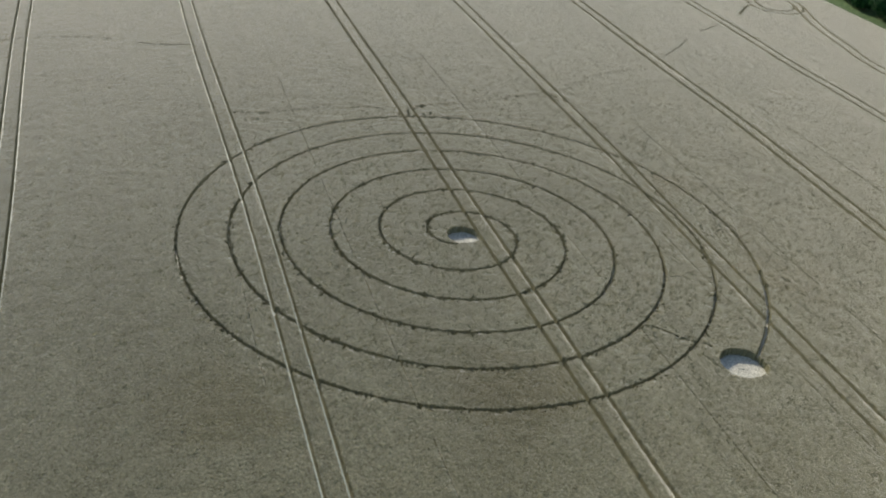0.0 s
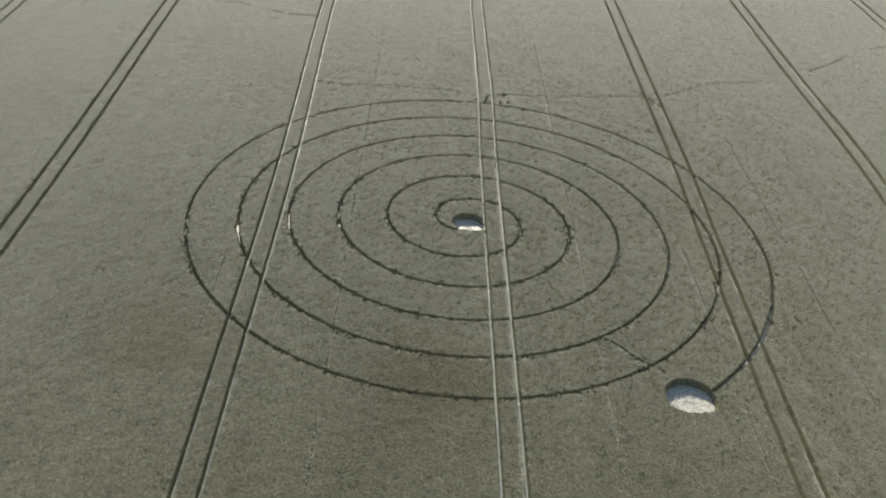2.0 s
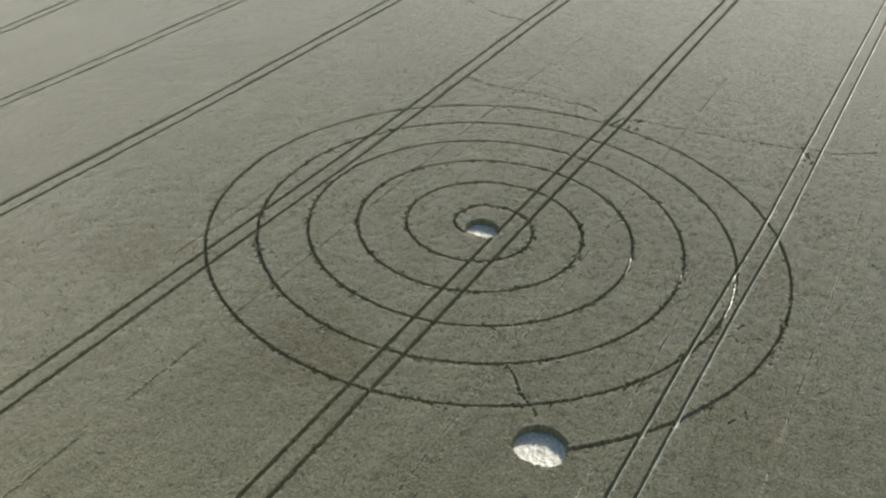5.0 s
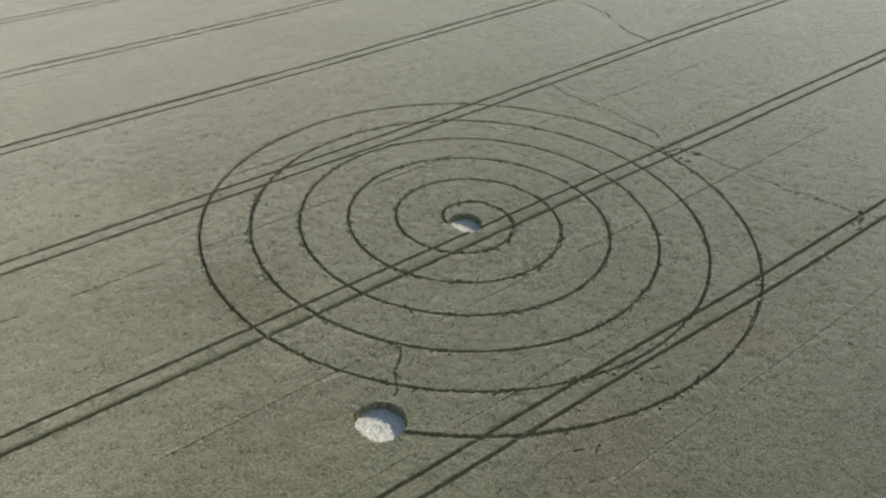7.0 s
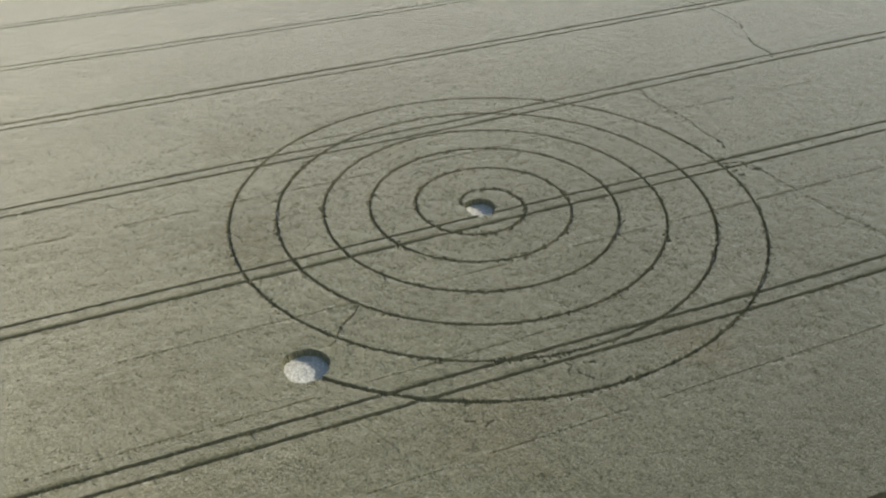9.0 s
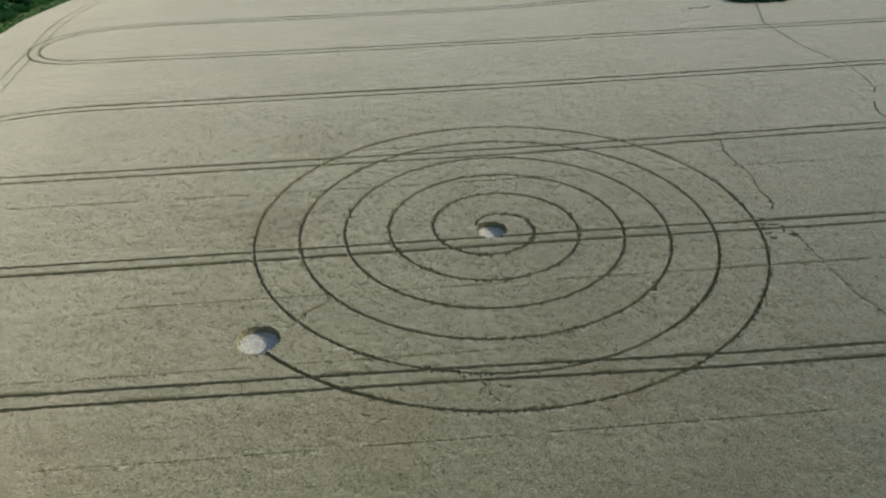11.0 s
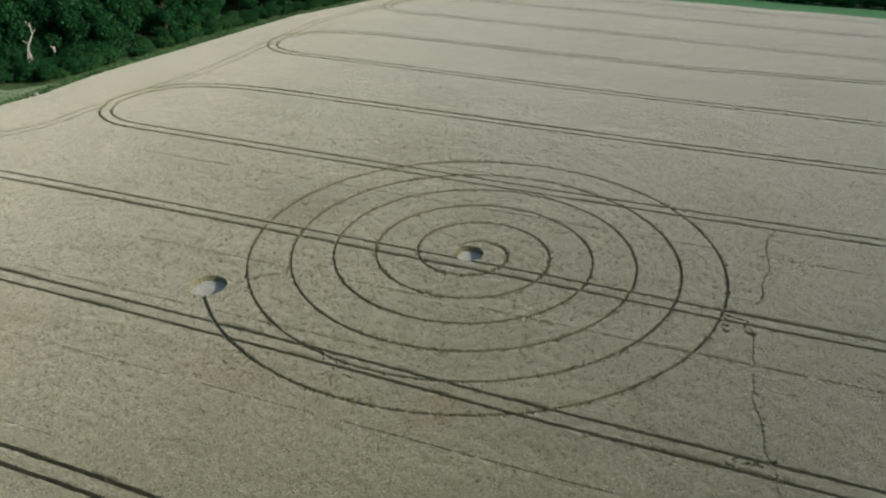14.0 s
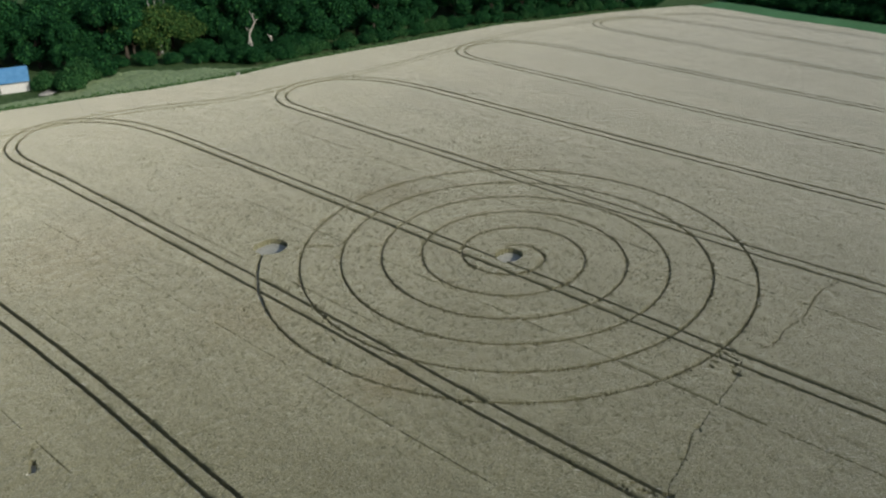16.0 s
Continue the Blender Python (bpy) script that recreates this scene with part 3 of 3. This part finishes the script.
def place(proto, x, y, scale, turn, group=""):
    ob = copy_thing(proto, pose(x, y, float(fall(x)), 0, 0, turn))
    ob.scale = (scale, scale, scale * random.uniform(0.9, 1.12))
    return tagged(ob, group=group)


DARK = "dense dark green broadleaf tree in the field-edge wood"
YEL = "broadleaf tree with yellowing olive leaves at the wood's edge"
LOW = "rounded dark green bush along the field edge"
protos = [tree(12.5, 10.0, 1, LEAF, DARK), tree(10.5, 9.0, 2, LEAF, DARK), tree(14.0, 10.5, 3, LEAF, DARK)]
yellow = tree(11.0, 10.5, 4, LEAFY, YEL, 7000)
bushes = [bush(3.2, 5.0, 11, LEAF, LOW), bush(2.4, 4.4, 12, LEAF, LOW), bush(4.2, 5.5, 13, LEAF, LOW, 4000), bush(3.6, 5.2, 14, LEAFG, "rounded bright green bush beside the meadow", 4000)]
rng = random.Random(7)


def edge_point(x, back):
    return x, float(south(x)) - back


# wood behind the south headland
x = -164.0
while x < -38:
    for back, pr in ((9.0, 0.8), (16, 0.95), (25, 1.0), (35, 1.0)):
        if rng.random() < pr:
            px, py = edge_point(x + rng.uniform(-2.5, 2.5), back + rng.uniform(-2, 2))
            if px > -52 and py > -121:
                continue                     # a dark gap round the dead tree
            place(rng.choice(protos), px, py, rng.uniform(0.6, 0.8) if back < 12 else rng.uniform(0.8, 1.15), rng.uniform(0, 360), "wood at the field edge")
    x += 6.2
x = -164.0
while x < -36:
    px, py = edge_point(x, rng.uniform(5.2, 7.0))
    place(rng.choice((*bushes, bushes[3])), px, py, rng.uniform(0.6, 1.0), rng.uniform(0, 360), "hedge bushes")
    x += rng.uniform(1.7, 3.0)
for _ in range(46):                      # brambles and saplings under the trees
    px = rng.uniform(-54, -29)
    back = rng.uniform(6, 24) if px < -36 else rng.uniform(14, 26)
    place(bushes[rng.choice((0, 1, 2, 2))], px, float(south(px)) - back, rng.uniform(0.7, 1.1) if abs(px + 42) > 4 or back > 18 else 0.55, rng.uniform(0, 360), "undergrowth")
# trees round the pale meadow and the shed
for px, py, k, s in ((-34, -135, 0, 1.0), (-27, -141, 2, 1.0), (-17, -138, 1, 1.05), (-8, -141, 0, 1.1), (2, -145, 2, 1.1), (-39, -126, 1, 0.95), (12, -141, 1, 1.0),
                     (22, -145, 0, 1.0), (-20, -151, 2, 1.1), (-2, -155, 0, 1.1), (-12, -130, 1, 0.72), (-5, -127, 0, 0.62), (-52, -121, 2, 0.9), (-46, -124, 0, 1.0), (-36, -153, 0, 1.1),
                     (16, -155, 2, 1.1), (-50, -135, 0, 1.1), (-56, -145, 2, 1.1), (26, -133, 0, 0.8), (34, -141, 1, 0.9)):
    place(protos[k], px, py, s, rng.uniform(0, 360), "trees behind the meadow")
for _ in range(70):                      # the wood closes behind the meadow
    px = rng.uniform(-60, 45)
    py = float(south(px)) - rng.uniform(24, 62) - (6 if px > 2 else 0)
    if math.hypot(px - 8.2, py + 125.5) > 10:
        place(rng.choice(protos), px, py, rng.uniform(0.85, 1.2), rng.uniform(0, 360), "trees behind the meadow")
place(yellow, -26.5, -125, 1.0, 40, "trees behind the meadow")
place(yellow, -33.0, -122.5, 0.85, 200, "trees behind the meadow")
place(yellow, -21.5, -127, 0.95, 110, "trees behind the meadow")
for px, py, k, s in ((0.4, -115.2, 3, 1.25), (-2.0, -117.5, 3, 1.45), (-5.0, -119.0, 3, 1.35), (3.4, -120.0, 3, 1.1), (-8.5, -119.5, 2, 1.5), (-9, -123, 2, 1.2), (-29, -112, 1, 1.0), (-32, -109, 0, 0.9),
                     (-35, -106.5, 1, 1.0), (-37.5, -104, 0, 1.0), (-25, -116.5, 1, 1.1), (-20, -120, 0, 1.1), (-15, -123, 1, 1.1), (14, -123, 0, 1.0), (20, -126, 2, 0.9)):
    place(bushes[k], px, py, s, rng.uniform(0, 360), "bushes round the meadow")
# clump in the crop
for px, py, k, s in ((-91.5, 64.2, 3, 0.9), (-90.5, 67.7, 2, 0.85), (-91, 71.7, 3, 1.0), (-92.5, 75.4, 0, 0.85), (-94.5, 66.7, 1, 1.0), (-95, 72.2, 2, 0.85)):
    ob = place(bushes[k], px, py, s, rng.uniform(0, 360), "bushes in the crop")
    ob.scale = (s * 1.12, s * 1.12, s * 0.78)
# hedge beyond the west strip, with a wood behind its southern part
y = -64.0
while y < 75:
    place(rng.choice(bushes[:3]), -191.0 + rng.uniform(-1, 1), y, rng.uniform(0.8, 1.25), rng.uniform(0, 360), "far hedge")
    y += rng.uniform(1.6, 2.8)
y = -70.0
while y < -3:
    for back in (196.5, 203, 210):
        place(rng.choice(protos), -back + rng.uniform(-2, 2), y + rng.uniform(-1.5, 1.5), rng.uniform(0.65, 0.95), rng.uniform(0, 360), "far hedge trees")
    y += rng.uniform(4.0, 5.5)
place(protos[1], -195, 24, 0.6, 30, "far hedge trees")
# hedge on the east side
y = 36.0
while y < 112:
    place(rng.choice(bushes), 121 + rng.uniform(-1.5, 3) + 0.12 * max(0, y - 66), y, rng.uniform(0.9, 1.3), rng.uniform(0, 360), "east hedge")
    y += rng.uniform(2.6, 4.2)
for ob in (*protos, yellow, *bushes):
    for o in (*ob.children_recursive, ob):
        bpy.data.objects.remove(o)


# pale bare tree in the hedge
bare = new("dead_tree")
bare.matrix_world = pose(-43.3, -112.2, float(fall(-43.3)), 0, 0, 165)
tagged(bare, "pale barkless dead tree with a bent forked trunk in the hedge", "dead tree")
for nm, pts, r0, r1 in (("trunk", [(0.1, 0, -0.3), (0.05, 0, 1.6), (-0.25, 0.1, 3.4), (0.05, 0, 4.5), (0.7, -0.2, 5.6), (1.25, -0.3, 6.6), (1.0, -0.3, 7.8), (1.1, -0.3, 8.8)], 0.38, 0.09),
                        ("limb", [(-0.55, 0.2, -0.3), (-0.5, 0.3, 1.6), (-0.25, 0.15, 3.2)], 0.30, 0.20),
                        ("limb", [(1.05, -0.3, 7.9), (0.6, -0.1, 8.6), (0.5, 0.1, 9.3)], 0.11, 0.05),
                        ("limb", [(0.0, 0, 4.6), (-0.4, 0.2, 5.2), (-0.9, 0.4, 5.5)], 0.09, 0.04),
                        ("limb", [(1.2, -0.3, 6.6), (1.7, -0.2, 7.0), (2.2, -0.1, 7.2)], 0.12, 0.05)):
    bm = bmesh.new()
    limb(bm, pts, r0 * 0.72, r1 * 0.7, 8)
    part(nm, bm, PALEBARK, bare)


grey = new("dead_tree")
grey.matrix_world = pose(-28.2, -126.6, -0.8, 0, 0, 30)
tagged(grey, "grey leafless dead tree rising behind yellowing foliage", "dead tree")
for nm, pts, r0, r1 in (("trunk", [(0, 0, -0.3), (0.1, 0.1, 4), (-0.2, 0.2, 8), (0.1, 0.1, 11.5), (0.0, 0.3, 13.6)], 0.34, 0.06),
                        ("limb", [(-0.1, 0.2, 8), (-1.2, 0.6, 10), (-1.7, 0.5, 12.2), (-2.4, 0.4, 13.4)], 0.15, 0.05),
                        ("limb", [(0.0, 0.1, 9.5), (1.1, -0.3, 11), (2.2, -0.2, 11.6), (2.9, 0.0, 12.9)], 0.14, 0.05),
                        ("limb", [(-1.5, 0.5, 11), (-2.4, 0.9, 11.4), (-3.1, 1.0, 12.4)], 0.09, 0.04),
                        ("limb", [(1.1, -0.3, 11), (1.3, -0.8, 12.4), (1.1, -1.0, 13.8)], 0.09, 0.04)):
    bm = bmesh.new()
    limb(bm, pts, r0, r1, 7)
    part(nm, bm, GREYBARK, grey)
stump = new("tree_stump")
stump.matrix_world = pose(-47.2, -109.6, float(fall(-47.2)), 0, 0, 20)
tagged(stump, "short pale broken tree stump among hedge bushes", "tree stump")
for nm, pts, r0, r1 in (("trunk", [(0, 0, -0.3), (0.05, 0.05, 1.6), (0.2, 0.1, 3.4)], 0.30, 0.20), ("limb", [(0.15, 0.1, 2.8), (0.8, 0.1, 3.5), (1.3, 0.0, 3.9)], 0.13, 0.07)):
    bm = bmesh.new()
    limb(bm, pts, r0, r1, 8)
    part(nm, bm, PALEBARK, stump)


# ---------------------------------------------------------------- shed, meadow, margins
def box(bm, x0, y0, z0, x1, y1, z1, bevel=0.0):
    r = bmesh.ops.create_cube(bm, size=1.0, matrix=Matrix.Translation(((x0 + x1) / 2, (y0 + y1) / 2, (z0 + z1) / 2)) @ Matrix.Diagonal((x1 - x0, y1 - y0, z1 - z0, 1)))
    if bevel:
        bmesh.ops.bevel(bm, geom=list({e for v in r["verts"] for e in v.link_edges}), offset=bevel, segments=1, affect="EDGES")


PAINT = simple("whitewash", 2.0, [(0.3, (0.66, 0.65, 0.62)), (0.7, (0.80, 0.80, 0.78))], 0.7, 0.2, 0.2, 0.01)
BLUE = simple("blue_sheet_metal", 1.2, [(0.3, (0.10, 0.28, 0.52)), (0.7, (0.15, 0.36, 0.62))], 0.4, 0.5, 0.1, 0.01)
DOORWOOD = simple("dark_door_wood", 3.0, [(0.3, (0.06, 0.05, 0.04)), (0.7, (0.12, 0.10, 0.08))], 0.7, 0.2, 0.2, 0.01, (6, 1, 1))
shed = new("shed")
shed.matrix_world = pose(8.2, -125.6, 0.0, 0, 0, -24) @ Matrix.Diagonal((1.12, 1.12, 1.12, 1))
tagged(shed, "small white-walled shed with a bright blue gabled metal roof", "shed")
for nm, c in (("front_wall", (-3.2, 1.85, -0.1, 3.2, 2.0, 2.3)), ("back_wall", (-3.2, -2.0, -0.1, 3.2, -1.85, 2.3)),
              ("side_wall", (-3.2, -1.85, -0.1, -3.05, 1.85, 2.3)), ("side_wall", (3.05, -1.85, -0.1, 3.2, 1.85, 2.3))):
    bm = bmesh.new()
    box(bm, *c)
    part(nm, bm, PAINT, shed)
for x in (-3.125, 3.125):
    bm = bmesh.new()
    tri = [bm.verts.new((x + dx, yy, zz)) for dx in (-0.075, 0.075) for yy, zz in ((-2.0, 2.3), (2.0, 2.3), (0.0, 4.08))]
    bm.faces.new(tri[:3]); bm.faces.new(tri[5:2:-1])
    for k in range(3):
        bm.faces.new((tri[k], tri[k + 3], tri[(k + 1) % 3 + 3], tri[(k + 1) % 3]))
    part("gable", bm, PAINT, shed)
for sgn in (-1, 1):
    bm = bmesh.new()
    for k in range(22):                       # ribbed sheet
        x0 = -3.5 + k * 0.32
        pts = [(x0, 0), (x0 + 0.22, 0), (x0 + 0.24, 0.04), (x0 + 0.30, 0.04), (x0 + 0.32, 0)]
        lo = [bm.verts.new((px, sgn * 2.75, 2.0 + h)) for px, h in pts]
        hi = [bm.verts.new((px, 0.0, 4.2 + h)) for px, h in pts]
        for q in range(4):
            bm.faces.new((lo[q], lo[q + 1], hi[q + 1], hi[q]))
    bmesh.ops.remove_doubles(bm, verts=bm.verts, dist=0.001)
    bmesh.ops.solidify(bm, geom=bm.faces[:], thickness=0.03)
    part("roof_slope", bm, BLUE, shed)
bm = bmesh.new()
box(bm, 2.0, 2.0, 0.0, 2.9, 2.05, 2.0, 0.01)
part("door", bm, DOORWOOD, shed)

STONE = simple("pale_stone", 3.0, [(0.3, (0.28, 0.27, 0.25)), (0.7, (0.46, 0.45, 0.42))], 0.85, 0.2, 0.6, 0.05)


def lump_mesh(name, sx, sy, sz, seed, x, y, label, category):
    bm = bmesh.new()
    bmesh.ops.create_icosphere(bm, subdivisions=3, radius=1.0)
    for v in bm.verts:
        k = 1 + 0.35 * noise.noise(v.co * 1.7 + Vector((seed, 0, 0))) + 0.12 * noise.noise(v.co * 5 + Vector((0, seed, 0)))
        v.co = Vector((v.co.x * sx * k, v.co.y * sy * k, max(v.co.z, -0.25) * sz * k))
    ob = part(name, bm, STONE, None)
    ob.location = (x, y, float(fall(x)) + 0.05)
    return tagged(ob, label, category)


lump_mesh("rubble_heap", 1.9, 1.1, 0.42, 3.0, 4.6, -117.2, "low heap of pale grey rubble beside the shed", "rubble")
lump_mesh("stone", 0.55, 0.5, 0.85, 9.0, -27.9, -96.7, "white stone lying at the wheat field's edge", "stone")


def tufts(name, spots, size, mat, label):
    vs, fs = [], []
    r = np.random.default_rng(5)
    for x, y in spots:
        z = float(fall(x)) - 0.05
        for _ in range(3):
            a, s = r.random() * math.pi, size * (0.6 + 0.8 * r.random())
            ox, oy = r.normal(0, 0.12, 2)
            dx, dy = math.cos(a) * s * 0.45, math.sin(a) * s * 0.45
            k = len(vs)
            lx, ly = r.normal(0, 0.25 * s, 2)
            vs += [(x + ox - dx, y + oy - dy, z), (x + ox + dx, y + oy + dy, z), (x + ox + dx * 0.7 + lx, y + oy + dy * 0.7 + ly, z + s), (x + ox - dx * 0.7 + lx, y + oy - dy * 0.7 + ly, z + s)]
            fs.append((k, k + 1, k + 2, k + 3))
    return tagged(sheet(name, vs, fs, mat, smooth=False), label, "grass", kind="stuff")


def turf(name, x0, x1, y0, y1, step, inside_fn, mat, label):
    """A sheet of turf on the land with a ragged outline."""
    xs, ys = np.arange(x0, x1 + step / 2, step), np.arange(y0, y1 + step / 2, step)
    A, B = np.meshgrid(xs, ys, indexing="ij")
    r = np.random.default_rng(3)
    Z = fall(A) + 0.06 + np.abs(r.normal(0, 0.07, A.shape))
    ok = np.array([[inside_fn(a + step / 2, b + step / 2) for b in ys[:-1]] for a in xs[:-1]])
    i, j = np.nonzero(ok)
    n = len(ys)
    f = np.stack([i * n + j, (i + 1) * n + j, (i + 1) * n + j + 1, i * n + j + 1], 1)
    used, inv = np.unique(f, return_inverse=True)
    v = np.stack([A.ravel(), B.ravel(), Z.ravel()], 1)[used]
    return tagged(sheet(name, v, inv.reshape(-1, 4), mat), label, "grass", kind="structure")


PALEGRASS = simple("dry_meadow_turf", 0.8, [(0.25, (0.19, 0.28, 0.14)), (0.5, (0.31, 0.41, 0.23)), (0.78, (0.45, 0.52, 0.33))], 0.85, 0.1, 0.6, 0.12, broad=0.10)
FRESH = simple("fresh_margin_turf", 1.2, [(0.25, (0.085, 0.22, 0.10)), (0.5, (0.125, 0.30, 0.14)), (0.78, (0.18, 0.37, 0.18))], 0.85, 0.1, 0.6, 0.12, broad=0.06)

VERGE = simple("verge_turf", 1.2, [(0.25, (0.07, 0.15, 0.06)), (0.5, (0.115, 0.215, 0.09)), (0.78, (0.17, 0.27, 0.12))], 0.85, 0.1, 0.6, 0.12, broad=0.08)


def in_meadow(x, y):
    back = float(south(x)) - y
    wob = 3.0 * noise.noise((x * 0.12, y * 0.12, 4.0)) + 1.2 * noise.noise((x * 0.5, y * 0.5, 1.0))
    depth = np.interp(x, [-36, -30, -22, -12, -5, 4, 22], [3, 8, 15, 19, 14, 8, 5])
    return 1.0 < back < depth + wob


turf("meadow", -38, 22, -135, -92, 0.6, in_meadow, PALEGRASS, "pale dry meadow between wheat field and trees")
turf("grass_margin", -191, -171, -72, 140, 1.0, lambda x, y: -189.5 - 0.6 * math.sin(y * 0.3) < x < -171.6 and y > float(south(x)) - 1, FRESH, "fresh light green grass strip at the field's west end")
turf("field_verge", -171, -29, -103, -64, 0.6, lambda x, y: 0.9 < float(south(x)) - y < 4.2 + 1.6 * noise.noise((x * 0.3, y * 0.3, 2.0)), VERGE, "green grass verge between wheat and hedge")
nr = np.random.default_rng(21)
meadow = []
while len(meadow) < 2600:
    x, y = nr.uniform(-36, 20), nr.uniform(-130, -93)
    if in_meadow(x, y):
        meadow.append((x, y))
tufts("meadow_grass", meadow, 0.20, leaf_material("dry_grass_blades", (0.20, 0.29, 0.15), (0.30, 0.39, 0.22), (0.42, 0.48, 0.30)), "pale dry tufts in the meadow between field and trees")
verge = []
for _ in range(9000):
    x = nr.uniform(-170, 60)
    verge.append((x, float(south(x)) + 0.5 - abs(nr.normal(0, 1.3))))
tufts("verge_grass", verge, 0.45, BLADE, "green grass verge along the wheat field's south edge")

# water in the valley beyond the hedge
m, nt, b = material("pond_water", 0.12, 0.5)
b.inputs["Base Color"].default_value = (0.03, 0.085, 0.19, 1)
bump(nt, b, tex(nt, 0.8, 3), 0.15, 0.05)
bm = bmesh.new()
ring = [bm.verts.new((-232 + 26 * math.cos(a) * (1 + 0.12 * math.sin(3 * a)), 38 + 44 * math.sin(a) * (1 + 0.1 * math.cos(2 * a)), float(fall(-215)) + 0.02)) for a in np.linspace(0, 2 * math.pi, 72, endpoint=False)]
bm.faces.new(ring)
tagged(part("water", bm, m, None), "dark blue pond beyond the far hedge", "water", kind="structure")
